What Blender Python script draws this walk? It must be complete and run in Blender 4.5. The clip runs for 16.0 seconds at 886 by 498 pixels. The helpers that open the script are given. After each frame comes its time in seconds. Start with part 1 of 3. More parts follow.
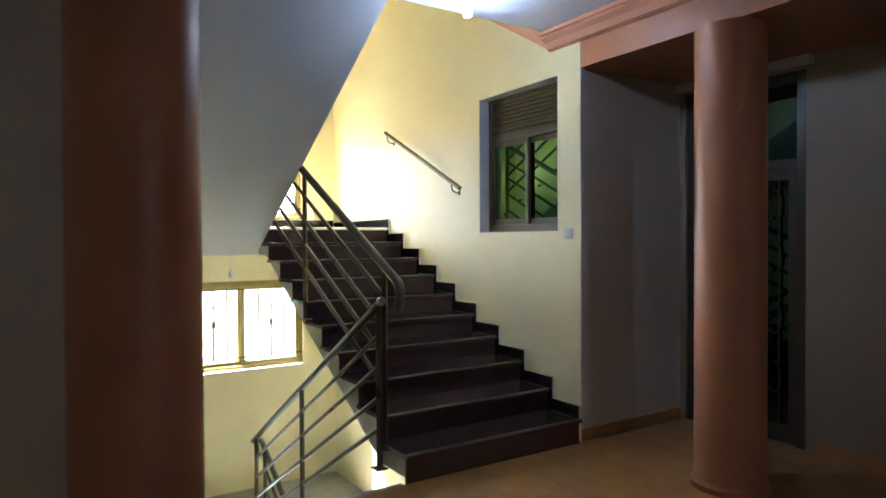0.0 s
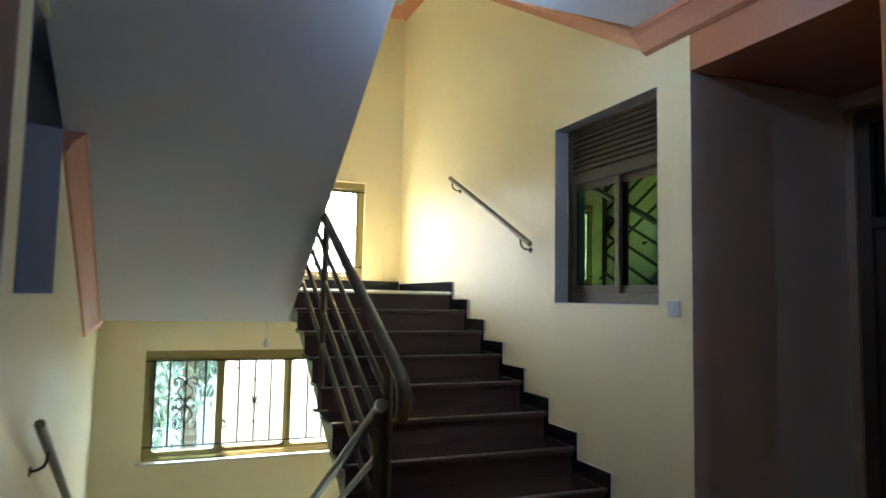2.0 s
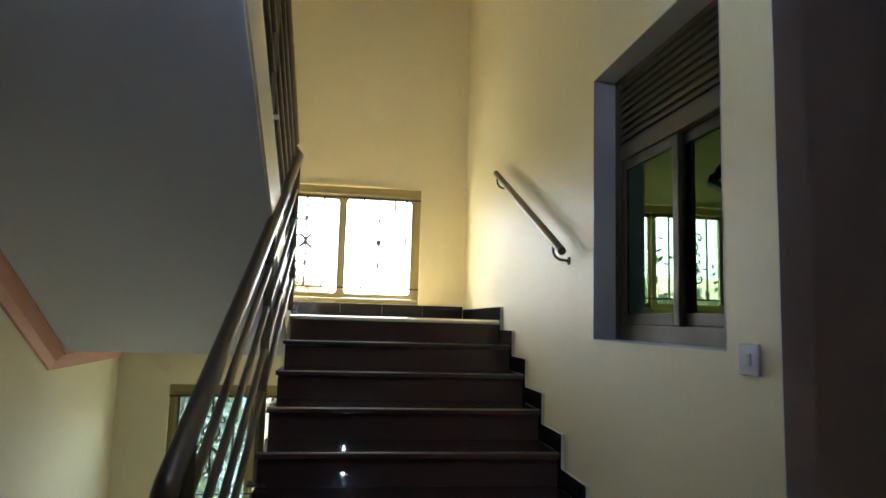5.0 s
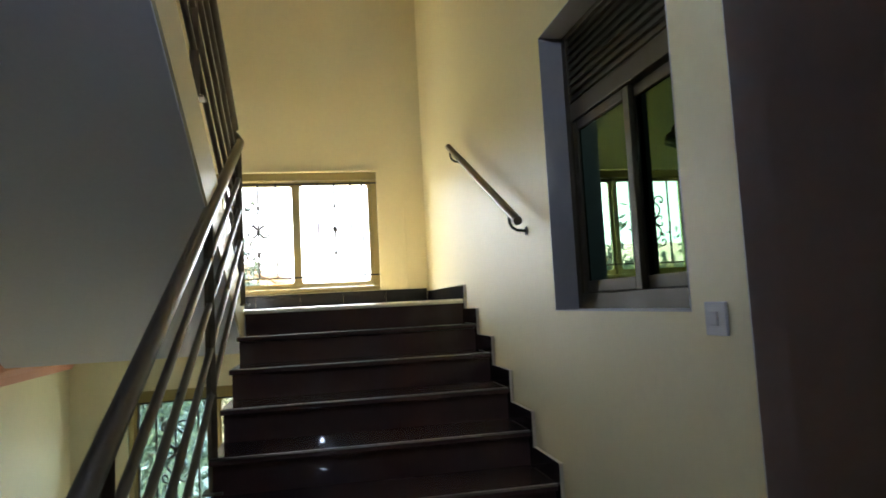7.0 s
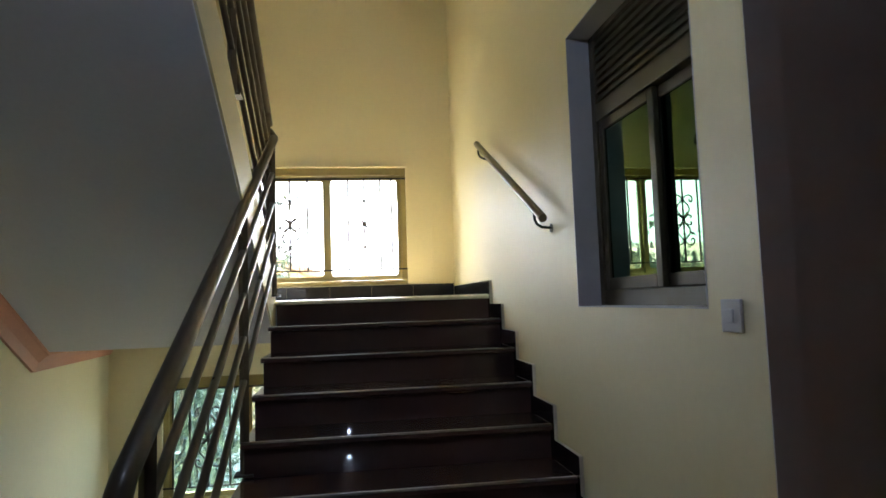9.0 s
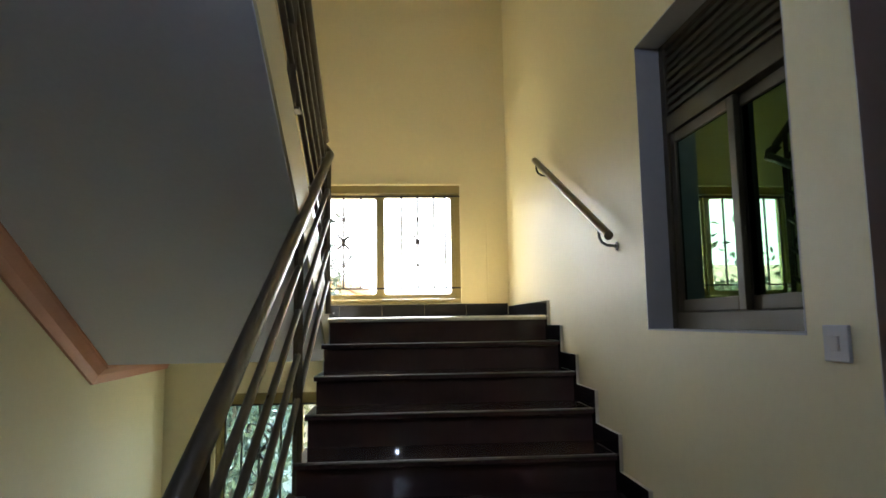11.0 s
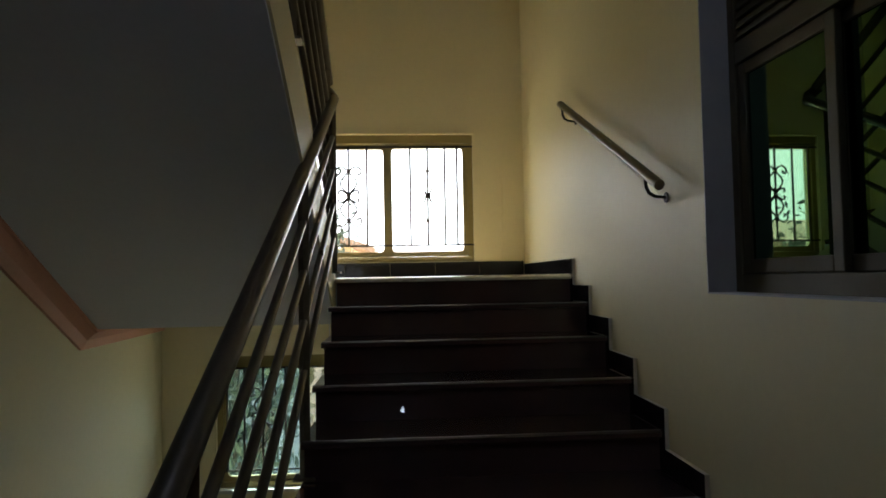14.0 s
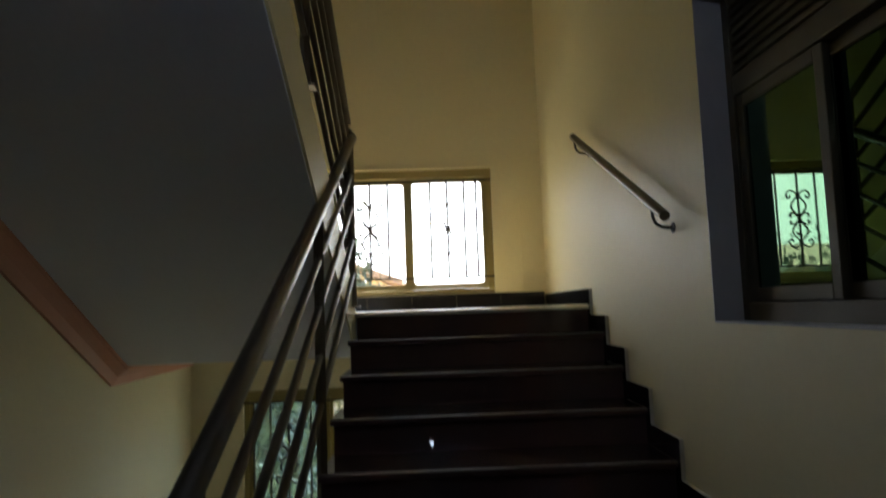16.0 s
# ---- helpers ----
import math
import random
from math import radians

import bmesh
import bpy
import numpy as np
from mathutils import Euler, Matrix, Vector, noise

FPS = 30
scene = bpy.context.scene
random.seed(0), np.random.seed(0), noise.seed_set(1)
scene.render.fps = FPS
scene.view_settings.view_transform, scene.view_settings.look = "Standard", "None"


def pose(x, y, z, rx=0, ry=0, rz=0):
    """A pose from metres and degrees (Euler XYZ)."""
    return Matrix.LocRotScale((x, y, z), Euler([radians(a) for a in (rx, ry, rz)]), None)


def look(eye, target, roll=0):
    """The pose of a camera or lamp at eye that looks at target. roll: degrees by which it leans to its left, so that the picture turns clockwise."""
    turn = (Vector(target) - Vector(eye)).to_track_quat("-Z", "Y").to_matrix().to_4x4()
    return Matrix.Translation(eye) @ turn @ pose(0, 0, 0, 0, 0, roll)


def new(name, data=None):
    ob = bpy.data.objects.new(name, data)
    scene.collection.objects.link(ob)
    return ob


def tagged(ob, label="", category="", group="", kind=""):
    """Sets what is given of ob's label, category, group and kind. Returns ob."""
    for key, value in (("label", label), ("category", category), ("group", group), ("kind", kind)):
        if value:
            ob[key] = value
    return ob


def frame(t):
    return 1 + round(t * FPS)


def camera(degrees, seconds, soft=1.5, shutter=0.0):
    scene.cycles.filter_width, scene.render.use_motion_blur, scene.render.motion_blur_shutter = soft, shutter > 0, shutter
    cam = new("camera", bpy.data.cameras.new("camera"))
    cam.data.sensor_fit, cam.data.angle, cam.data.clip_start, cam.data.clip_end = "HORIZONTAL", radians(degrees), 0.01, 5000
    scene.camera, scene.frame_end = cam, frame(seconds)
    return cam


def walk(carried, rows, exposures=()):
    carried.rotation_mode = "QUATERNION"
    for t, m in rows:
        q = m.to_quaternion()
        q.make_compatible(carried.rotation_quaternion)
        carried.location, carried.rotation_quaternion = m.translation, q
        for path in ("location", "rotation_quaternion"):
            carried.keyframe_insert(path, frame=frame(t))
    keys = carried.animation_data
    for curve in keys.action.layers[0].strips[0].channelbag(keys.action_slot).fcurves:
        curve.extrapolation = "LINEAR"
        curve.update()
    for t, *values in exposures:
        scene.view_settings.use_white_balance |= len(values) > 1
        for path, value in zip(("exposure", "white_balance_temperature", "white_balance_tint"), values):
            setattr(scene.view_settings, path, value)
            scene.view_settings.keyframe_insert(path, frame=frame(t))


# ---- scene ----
cam = camera(69.0, 16.0, soft=1.6, shutter=0.5)
PATH = [
    (0, (-0.006, -0.541, 1.551), (1.07, 1.145, 1.523), -0.3),
    (0.5, (0.303, -0.3, 1.484), (1.315, 1.424, 1.525), -2.7),
    (1, (0.537, -0.098, 1.619), (1.192, 1.791, 1.671), -0.1),
    (1.5, (0.682, 0.242, 1.581), (1.409, 2.105, 1.616), 5.0),
    (2, (1.084, 0.455, 1.629), (1.838, 2.301, 1.784), 1.1),
    (2.5, (1.303, 0.578, 1.693), (1.961, 2.462, 1.825), 3.1),
    (3, (1.488, 0.84, 1.661), (2.023, 2.761, 1.813), 2.6),
    (3.5, (1.813, 1.058, 1.639), (2.356, 2.977, 1.779), 0.8),
    (4, (2.134, 1.245, 1.695), (2.423, 3.208, 1.949), 2.4),
    (6.5, (2.518, 1.648, 1.663), (2.879, 3.609, 1.822), -1.0),
    (7, (2.535, 1.66, 1.678), (2.907, 3.618, 1.844), -3.0),
    (7.5, (2.487, 1.62, 1.675), (2.466, 3.616, 1.803), -4.6),
    (8, (2.469, 1.613, 1.674), (2.395, 3.605, 1.844), -3.2),
    (8.5, (2.507, 1.607, 1.648), (2.72, 3.588, 1.824), -0.4),
    (9, (2.535, 1.584, 1.668), (2.819, 3.557, 1.825), -1.9),
    (9.5, (2.571, 1.568, 1.663), (2.713, 3.551, 1.878), -2.6),
    (12, (2.459, 1.925, 1.685), (2.581, 3.908, 1.913), 0.3),
    (12.5, (2.488, 2.045, 1.723), (2.545, 4.026, 1.989), -0.1),
    (13, (2.456, 2.076, 1.719), (2.489, 4.072, 1.829), -1.6),
    (13.5, (2.444, 2.106, 1.7), (2.554, 4.103, 1.744), 0.7),
    (14, (2.422, 2.082, 1.694), (2.554, 4.076, 1.781), -1.0),
    (14.5, (2.424, 2.05, 1.712), (2.624, 4.036, 1.832), -1.6),
    (15, (2.432, 2.052, 1.705), (2.774, 4.02, 1.813), -2.4),
    (15.5, (2.449, 2.05, 1.689), (2.639, 4.041, 1.704), -0.8),
    (16, (2.501, 2.009, 1.703), (2.543, 4.0, 1.887), -2.0),
]
EXPOSURES = [(0, 5.3, 5800, 9), (0.6, 4.9, 5800, 9), (2, 4.65, 5800, 9), (4, 4.1, 5900, 10), (7, 3.95, 5900, 10), (9.6, 3.9, 5950, 11), (12, 3.35, 6150, 11), (13, 2.58, 6150, 11), (16, 2.48, 6200, 11)]
walk(cam, [(t, look(eye, target, roll)) for t, eye, target, roll in PATH], EXPOSURES)

# ---------------------------------------------------------------- plan, in metres
XR, XL, YF = 3.545, 0.45, 7.84          # wall beside the flight, wall across the well, end wall
YC, ZC = 3.06, 3.20                     # front corner of the stairwell, lobby ceiling
XE, XW, YB = 4.72, -0.75, -6.4          # lobby walls
RISE, RUN, Y1 = 0.17, 0.352, 3.04       # the flight up: ten risers
LRUN = 0.30                             # the flights on the other side of the well
XA, XB = 2.00, 1.965                     # inner edges of the two flights
SLOPE = RISE / LRUN
TOPZ = 6.7


# ---------------------------------------------------------------- world and lights
world = bpy.data.worlds.new("sky")
scene.world = world
world.use_nodes = True
wn = world.node_tree
sky = wn.nodes.new("ShaderNodeTexSky")
sky.sky_type, sky.sun_disc = "NISHITA", False
sky.sun_elevation, sky.sun_rotation = radians(52), radians(335.8)
sky.air_density, sky.dust_density = 1.0, 3.0
wn.nodes["Background"].inputs[1].default_value = 0.15
wn.links.new(sky.outputs[0], wn.nodes["Background"].inputs[0])

sun = new("sun", bpy.data.lights.new("sun", "SUN"))
sun.data.energy, sun.data.angle, sun.data.color = 5.0, radians(0.5), (1.0, 0.96, 0.88)
sun.matrix_world = look((-4.5, 10, 14.04), (0, 0, 0))


# area lamp added outside, hidden below the sill line, standing in for yard-bounced daylight
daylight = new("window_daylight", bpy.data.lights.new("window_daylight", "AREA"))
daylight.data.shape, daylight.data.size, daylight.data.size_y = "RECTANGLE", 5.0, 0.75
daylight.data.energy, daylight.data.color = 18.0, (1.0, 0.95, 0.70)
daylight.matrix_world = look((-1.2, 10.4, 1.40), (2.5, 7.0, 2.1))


# ---------------------------------------------------------------- materials
def nodes_of(name):
    m = bpy.data.materials.new(name)
    m.use_nodes = True
    return m, m.node_tree, m.node_tree.nodes["Principled BSDF"]


def surface(name, color, dark=None, rough=0.5, metal=0.0, scale=3.0, fine=60.0, amount=0.35, bump=0.08, depth=0.01, coat=0.0, rough_vary=0.1, random_vary=0.0):
    """Paint, stone or metal: two scales of mottling, uneven gloss and a fine relief."""
    m, t, b = nodes_of(name)
    dark = dark or tuple(c * 0.75 for c in color)
    tc = t.nodes.new("ShaderNodeTexCoord")
    big = t.nodes.new("ShaderNodeTexNoise")
    big.inputs["Scale"].default_value, big.inputs["Detail"].default_value = scale, 5
    small = t.nodes.new("ShaderNodeTexNoise")
    small.inputs["Scale"].default_value, small.inputs["Detail"].default_value = fine, 4
    for n in (big, small):
        t.links.new(tc.outputs["Object"], n.inputs["Vector"])
    add = t.nodes.new("ShaderNodeMath")
    add.operation = "MULTIPLY_ADD"
    add.inputs[1].default_value = 0.45
    t.links.new(small.outputs[0], add.inputs[0])
    mul = t.nodes.new("ShaderNodeMath")
    mul.operation = "MULTIPLY"
    mul.inputs[1].default_value = 0.55
    t.links.new(big.outputs[0], mul.inputs[0])
    t.links.new(mul.outputs[0], add.inputs[2])
    ramp = t.nodes.new("ShaderNodeMapRange")
    ramp.inputs["From Min"].default_value, ramp.inputs["From Max"].default_value = 0.35, 0.65
    ramp.inputs["To Min"].default_value, ramp.inputs["To Max"].default_value = 0.0, 1.0
    t.links.new(add.outputs[0], ramp.inputs[0])
    mix = t.nodes.new("ShaderNodeMix")
    mix.data_type = "RGBA"
    mix.inputs["A"].default_value = (*[c * (1 - amount) + d * amount for c, d in zip(color, dark)], 1)
    mix.inputs["B"].default_value = (*color, 1)
    t.links.new(ramp.outputs[0], mix.inputs["Factor"])
    out = mix.outputs["Result"]
    if random_vary:
        info = t.nodes.new("ShaderNodeObjectInfo")
        hsv = t.nodes.new("ShaderNodeHueSaturation")
        rr = t.nodes.new("ShaderNodeMapRange")
        rr.inputs["To Min"].default_value, rr.inputs["To Max"].default_value = 1 - random_vary, 1 + random_vary
        t.links.new(info.outputs["Random"], rr.inputs[0])
        t.links.new(rr.outputs[0], hsv.inputs["Value"])
        t.links.new(out, hsv.inputs["Color"])
        out = hsv.outputs[0]
    t.links.new(out, b.inputs["Base Color"])
    rv = t.nodes.new("ShaderNodeMapRange")
    rv.inputs["From Min"].default_value, rv.inputs["From Max"].default_value = 0.3, 0.7
    rv.inputs["To Min"].default_value, rv.inputs["To Max"].default_value = max(0.02, rough - rough_vary), min(1, rough + rough_vary)
    t.links.new(big.outputs[0], rv.inputs[0])
    t.links.new(rv.outputs[0], b.inputs["Roughness"])
    b.inputs["Metallic"].default_value, b.inputs["Coat Weight"].default_value = metal, coat
    bp = t.nodes.new("ShaderNodeBump")
    bp.inputs["Strength"].default_value, bp.inputs["Distance"].default_value = bump, depth
    t.links.new(add.outputs[0], bp.inputs["Height"])
    t.links.new(bp.outputs[0], b.inputs["Normal"])
    return m


def tile_floor(name, color, joint, size, rough):
    """Square ceramic tiles with thin joints and cloudy glaze."""
    m, t, b = nodes_of(name)
    tc = t.nodes.new("ShaderNodeTexCoord")
    br = t.nodes.new("ShaderNodeTexBrick")
    br.offset = 0.0
    br.inputs["Scale"].default_value = 1.0
    br.inputs["Brick Width"].default_value = br.inputs["Row Height"].default_value = size
    br.inputs["Mortar Size"].default_value = 0.003
    br.inputs["Color1"].default_value = (*color, 1)
    br.inputs["Color2"].default_value = (*[c * 0.9 for c in color], 1)
    br.inputs["Mortar"].default_value = (*joint, 1)
    t.links.new(tc.outputs["Object"], br.inputs["Vector"])
    n = t.nodes.new("ShaderNodeTexNoise")
    n.inputs["Scale"].default_value, n.inputs["Detail"].default_value = 7, 6
    t.links.new(tc.outputs["Object"], n.inputs["Vector"])
    mix = t.nodes.new("ShaderNodeMix")
    mix.data_type, mix.blend_type = "RGBA", "MULTIPLY"
    mix.inputs["Factor"].default_value = 0.6
    cr = t.nodes.new("ShaderNodeValToRGB")
    cr.color_ramp.elements[0].position, cr.color_ramp.elements[1].position = 0.3, 0.7
    cr.color_ramp.elements[0].color, cr.color_ramp.elements[1].color = (0.6, 0.55, 0.5, 1), (1, 1, 1, 1)
    t.links.new(n.outputs[0], cr.inputs[0])
    t.links.new(br.outputs[0], mix.inputs["A"])
    t.links.new(cr.outputs[0], mix.inputs["B"])
    t.links.new(mix.outputs["Result"], b.inputs["Base Color"])
    b.inputs["Roughness"].default_value = rough
    bp = t.nodes.new("ShaderNodeBump")
    bp.inputs["Strength"].default_value, bp.inputs["Distance"].default_value = 0.15, 0.004
    inv = t.nodes.new("ShaderNodeMath")
    inv.operation = "SUBTRACT"
    inv.inputs[0].default_value = 1.0
    t.links.new(br.outputs["Fac"], inv.inputs[1])
    t.links.new(inv.outputs[0], bp.inputs["Height"])
    t.links.new(bp.outputs[0], b.inputs["Normal"])
    return m


def glass(name, tint, gloss=0.10):
    """A thin pane: lets light through with its tint and mirrors a little."""
    m = bpy.data.materials.new(name)
    m.use_nodes = True
    t = m.node_tree
    t.nodes.clear()
    tr, gl, mx, out = (t.nodes.new(k) for k in ("ShaderNodeBsdfTransparent", "ShaderNodeBsdfGlossy", "ShaderNodeMixShader", "ShaderNodeOutputMaterial"))
    tr.inputs[0].default_value = (*tint, 1)
    gl.inputs["Roughness"].default_value = 0.02
    mx.inputs[0].default_value = gloss
    t.links.new(tr.outputs[0], mx.inputs[1])
    t.links.new(gl.outputs[0], mx.inputs[2])
    t.links.new(mx.outputs[0], out.inputs[0])
    return m


def glow(name, color, strength):
    m, t, b = nodes_of(name)
    b.inputs["Emission Color"].default_value, b.inputs["Emission Strength"].default_value = (*color, 1), strength
    b.inputs["Base Color"].default_value = (0.8, 0.8, 0.8, 1)
    return m


CREAM = surface("cream_wall_paint", (0.785, 0.705, 0.46), (0.715, 0.64, 0.40), rough_vary=0.08, rough=0.47, scale=2.2, fine=26, amount=0.5, bump=0.16, depth=0.008)
WHITE = surface("white_soffit_paint", (0.73, 0.745, 0.83), (0.65, 0.66, 0.74), rough=0.6, scale=1.3, fine=40, amount=0.5, bump=0.10, depth=0.006)
LAVENDER = surface("off_white_paint", (0.60, 0.57, 0.57), (0.52, 0.49, 0.49), rough=0.5, scale=1.6, fine=45, amount=0.5, bump=0.12, depth=0.006)
# bluish light falling on the left reveal is put into its paint colour
REVEAL_BLUE_LIT = surface("pale_blue_paint", (0.42, 0.44, 0.56), (0.36, 0.38, 0.48), rough=0.5, scale=2, fine=45, amount=0.5, bump=0.12, depth=0.006)
REVEAL = surface("grey_lilac_paint", (0.52, 0.50, 0.52), (0.45, 0.43, 0.455), rough=0.5, scale=2, fine=45, amount=0.5, bump=0.12, depth=0.006)
# brownish beige darkened so that the east wall stays dim under the lobby bulbs
DARKENED_BEIGE = surface("brownish_beige_paint", (0.32, 0.25, 0.20), (0.26, 0.20, 0.155), rough=0.5, scale=1.6, fine=45, amount=0.5, bump=0.12, depth=0.006)
ORANGE = surface("terracotta_paint", (0.45, 0.185, 0.09), (0.36, 0.14, 0.065), rough=0.45, scale=2.5, fine=50, amount=0.6, bump=0.08, depth=0.004)
PEACH = surface("peach_cornice_paint", (0.58, 0.27, 0.17), (0.48, 0.21, 0.13), rough=0.5, scale=2.5, fine=50, amount=0.5, bump=0.08, depth=0.004)
GRANITE = surface("dark_polished_granite", (0.082, 0.049, 0.048), (0.056, 0.033, 0.033), rough=0.025, scale=3, fine=12, amount=0.25, bump=0.0, rough_vary=0.0, random_vary=0.10)
BLACK_TILE = surface("black_glazed_tile", (0.020, 0.019, 0.021), (0.012, 0.011, 0.012), rough=0.06, scale=6, fine=40, amount=0.4, bump=0.0, rough_vary=0.0, random_vary=0.15)
NOSING = surface("worn_granite_edge", (0.050, 0.035, 0.033), (0.036, 0.026, 0.024), rough=0.42, scale=6, fine=60, amount=0.3, bump=0.0)
TILE_EDGE = surface("pale_tile_edge", (0.72, 0.68, 0.58), (0.55, 0.50, 0.42), rough=0.6, scale=12, fine=120, amount=0.6)
LANDING_EDGE = surface("white_tile_edge", (0.86, 0.82, 0.70), (0.78, 0.73, 0.6), rough=0.3, scale=12, fine=120, amount=0.4, bump=0.02)
FLOOR = tile_floor("tan_floor_tiles", (0.50, 0.255, 0.09), (0.25, 0.16, 0.09), 0.40, 0.30)
GREY_FLOOR = tile_floor("pale_grey_tiles", (0.34, 0.34, 0.30), (0.2, 0.2, 0.18), 0.40, 0.30)
PALE_FLOOR = tile_floor("tan_landing_tiles", (0.60, 0.50, 0.28), (0.35, 0.28, 0.17), 0.40, 0.30)
BRONZE = surface("bronze_rail_paint", (0.105, 0.088, 0.066), (0.06, 0.05, 0.038), rough=0.30, metal=0.35, scale=3, fine=90, amount=0.3, bump=0.0, rough_vary=0.03)
CHROME = surface("bright_steel_cap", (0.5, 0.5, 0.5), rough=0.3, metal=1.0, scale=8, fine=120, amount=0.3, bump=0.0)
GOLD_RAIL = surface("brown_handrail_varnish", (0.20, 0.15, 0.08), (0.14, 0.10, 0.05), rough=0.3, scale=4, fine=80, amount=0.2, bump=0.0, rough_vary=0.03)
ALU = surface("gold_anodised_aluminium", (0.36, 0.29, 0.12), (0.28, 0.22, 0.09), rough=0.38, metal=0.55, scale=5, fine=140, amount=0.5, bump=0.03, depth=0.002)
OLIVE = surface("bronze_aluminium", (0.070, 0.053, 0.027), (0.050, 0.038, 0.020), rough=0.55, metal=0.0, scale=5, fine=140, amount=0.5, bump=0.03, depth=0.002)
IRON = surface("black_wrought_iron", (0.05, 0.042, 0.032), (0.03, 0.025, 0.02), rough=0.55, metal=0.3, scale=20, fine=160, amount=0.6)
PLASTIC = surface("white_switch_plastic", (0.62, 0.62, 0.66), (0.55, 0.55, 0.58), rough=0.35, scale=10, fine=200, amount=0.3, bump=0.01)
DARKWOOD = surface("dark_door_frame", (0.06, 0.045, 0.035), (0.03, 0.022, 0.018), rough=0.4, scale=6, fine=80, amount=0.7)
PLASTER = surface("grey_render", (0.40, 0.395, 0.37), (0.32, 0.31, 0.29), rough=0.7, scale=2.5, fine=50, amount=0.6, bump=0.15, depth=0.008)
CLEAR = glass("clear_pane", (0.88, 0.89, 0.88), 0.06)
# grey tint added to weaken the light that enters by the lower window
DIMMING = glass("slightly_smoked_pane", (0.74, 0.73, 0.70), 0.07)
TINTED = glass("blue_tinted_pane", (0.60, 0.72, 0.77), 0.10)
MIRROR_GREEN, _t, _b = nodes_of("green_reflective_glass")
_b.inputs["Base Color"].default_value, _b.inputs["Metallic"].default_value, _b.inputs["Roughness"].default_value = (0.07, 0.14, 0.078, 1), 1.0, 0.015
DARK_GLASS, _t, _b = nodes_of("dark_door_glass")
_b.inputs["Base Color"].default_value, _b.inputs["Metallic"].default_value, _b.inputs["Roughness"].default_value = (0.035, 0.06, 0.05, 1), 1.0, 0.02
BULB = glow("cool_white_bulb", (0.66, 0.80, 1.0), 16)
DIM_BULB = glow("dim_white_bulb", (0.70, 0.82, 1.0), 19)
HAZE = glow("bright_haze", (1.0, 1.0, 0.97), 1.1)
SOIL = surface("pale_dry_earth", (0.48, 0.44, 0.33), (0.36, 0.33, 0.23), rough=0.9, scale=0.5, fine=8, amount=0.7, bump=0.3, depth=0.05)
OCHRE = surface("ochre_house_paint", (0.68, 0.52, 0.28), (0.58, 0.43, 0.22), rough=0.7, scale=1.0, fine=20, amount=0.5)
PALE_RENDER = surface("pale_wall_render", (0.74, 0.70, 0.60), (0.62, 0.58, 0.48), rough=0.75, scale=1.2, fine=25, amount=0.6)
ROOF = surface("faded_roof_tiles", (0.50, 0.31, 0.19), (0.4, 0.24, 0.14), rough=0.7, scale=3, fine=20, amount=0.7)
LEAF = surface("green_leaves", (0.115, 0.14, 0.085), (0.06, 0.08, 0.045), rough=0.5, scale=4, fine=30, amount=0.8)
BARK = surface("brown_bark", (0.16, 0.11, 0.07), (0.08, 0.055, 0.035), rough=0.85, scale=8, fine=40, amount=0.8, bump=0.4, depth=0.02)


# ---------------------------------------------------------------- mesh tools
def box(x0, x1, y0, y1, z0, z1):
    v = [(x, y, z) for x in (x0, x1) for y in (y0, y1) for z in (z0, z1)]
    return v, [(0, 1, 3, 2), (4, 6, 7, 5), (0, 4, 5, 1), (2, 3, 7, 6), (0, 2, 6, 4), (1, 5, 7, 3)]


def prism(points, a0, a1, axis="x"):
    """A polygon drawn in the two other axes, in their order, pushed along one axis."""
    def put(p, a):
        return {"x": (a, p[0], p[1]), "y": (p[0], a, p[1]), "z": (p[0], p[1], a)}[axis]
    n = len(points)
    v = [put(p, a0) for p in points] + [put(p, a1) for p in points]
    return v, [tuple(range(n - 1, -1, -1)), tuple(range(n, 2 * n))] + [(i, (i + 1) % n, n + (i + 1) % n, n + i) for i in range(n)]


def tube(path, r, n=10, squash=1.0):
    """A pipe along a line of places, with flat ends."""
    path = [Vector(p) for p in path]
    v, f, ref = [], [], None
    for i, p in enumerate(path):
        a = (p - path[i - 1]).normalized() if i else (path[1] - p).normalized()
        b = (path[i + 1] - p).normalized() if i < len(path) - 1 else a
        d = (a + b).normalized()
        if ref is None:
            ref = Vector((0, 0, 1)) if abs(d.z) < 0.9 else Vector((1, 0, 0))
        s = d.cross(ref).normalized()
        u = s.cross(d).normalized()
        ref = u
        k = 1 / max(0.5, math.sqrt((1 + a.dot(b)) / 2))
        for j in range(n):
            w = 2 * math.pi * j / n
            v.append(tuple(p + (s * math.cos(w) * squash + u * math.sin(w)) * r * (k if i not in (0, len(path) - 1) else 1)))
    for i in range(len(path) - 1):
        for j in range(n):
            f.append((i * n + j, i * n + (j + 1) % n, (i + 1) * n + (j + 1) % n, (i + 1) * n + j))
    f += [tuple(range(n - 1, -1, -1)), tuple(range((len(path) - 1) * n, len(path) * n))]
    return v, f


def lathe(profile, cx, cy, n=32):
    """Radii and heights turned round an upright axis."""
    v = [(cx + r * math.cos(2 * math.pi * j / n), cy + r * math.sin(2 * math.pi * j / n), z) for r, z in profile for j in range(n)]
    f = [(i * n + j, i * n + (j + 1) % n, (i + 1) * n + (j + 1) % n, (i + 1) * n + j) for i in range(len(profile) - 1) for j in range(n)]
    return v, f + [tuple(range(n - 1, -1, -1)), tuple(range((len(profile) - 1) * n, len(profile) * n))]


def ball(c, r, n=8):
    prof = [(r * math.sin(math.pi * k / n), c[2] - r * math.cos(math.pi * k / n)) for k in range(1, n)]
    return lathe(prof, c[0], c[1], 12)


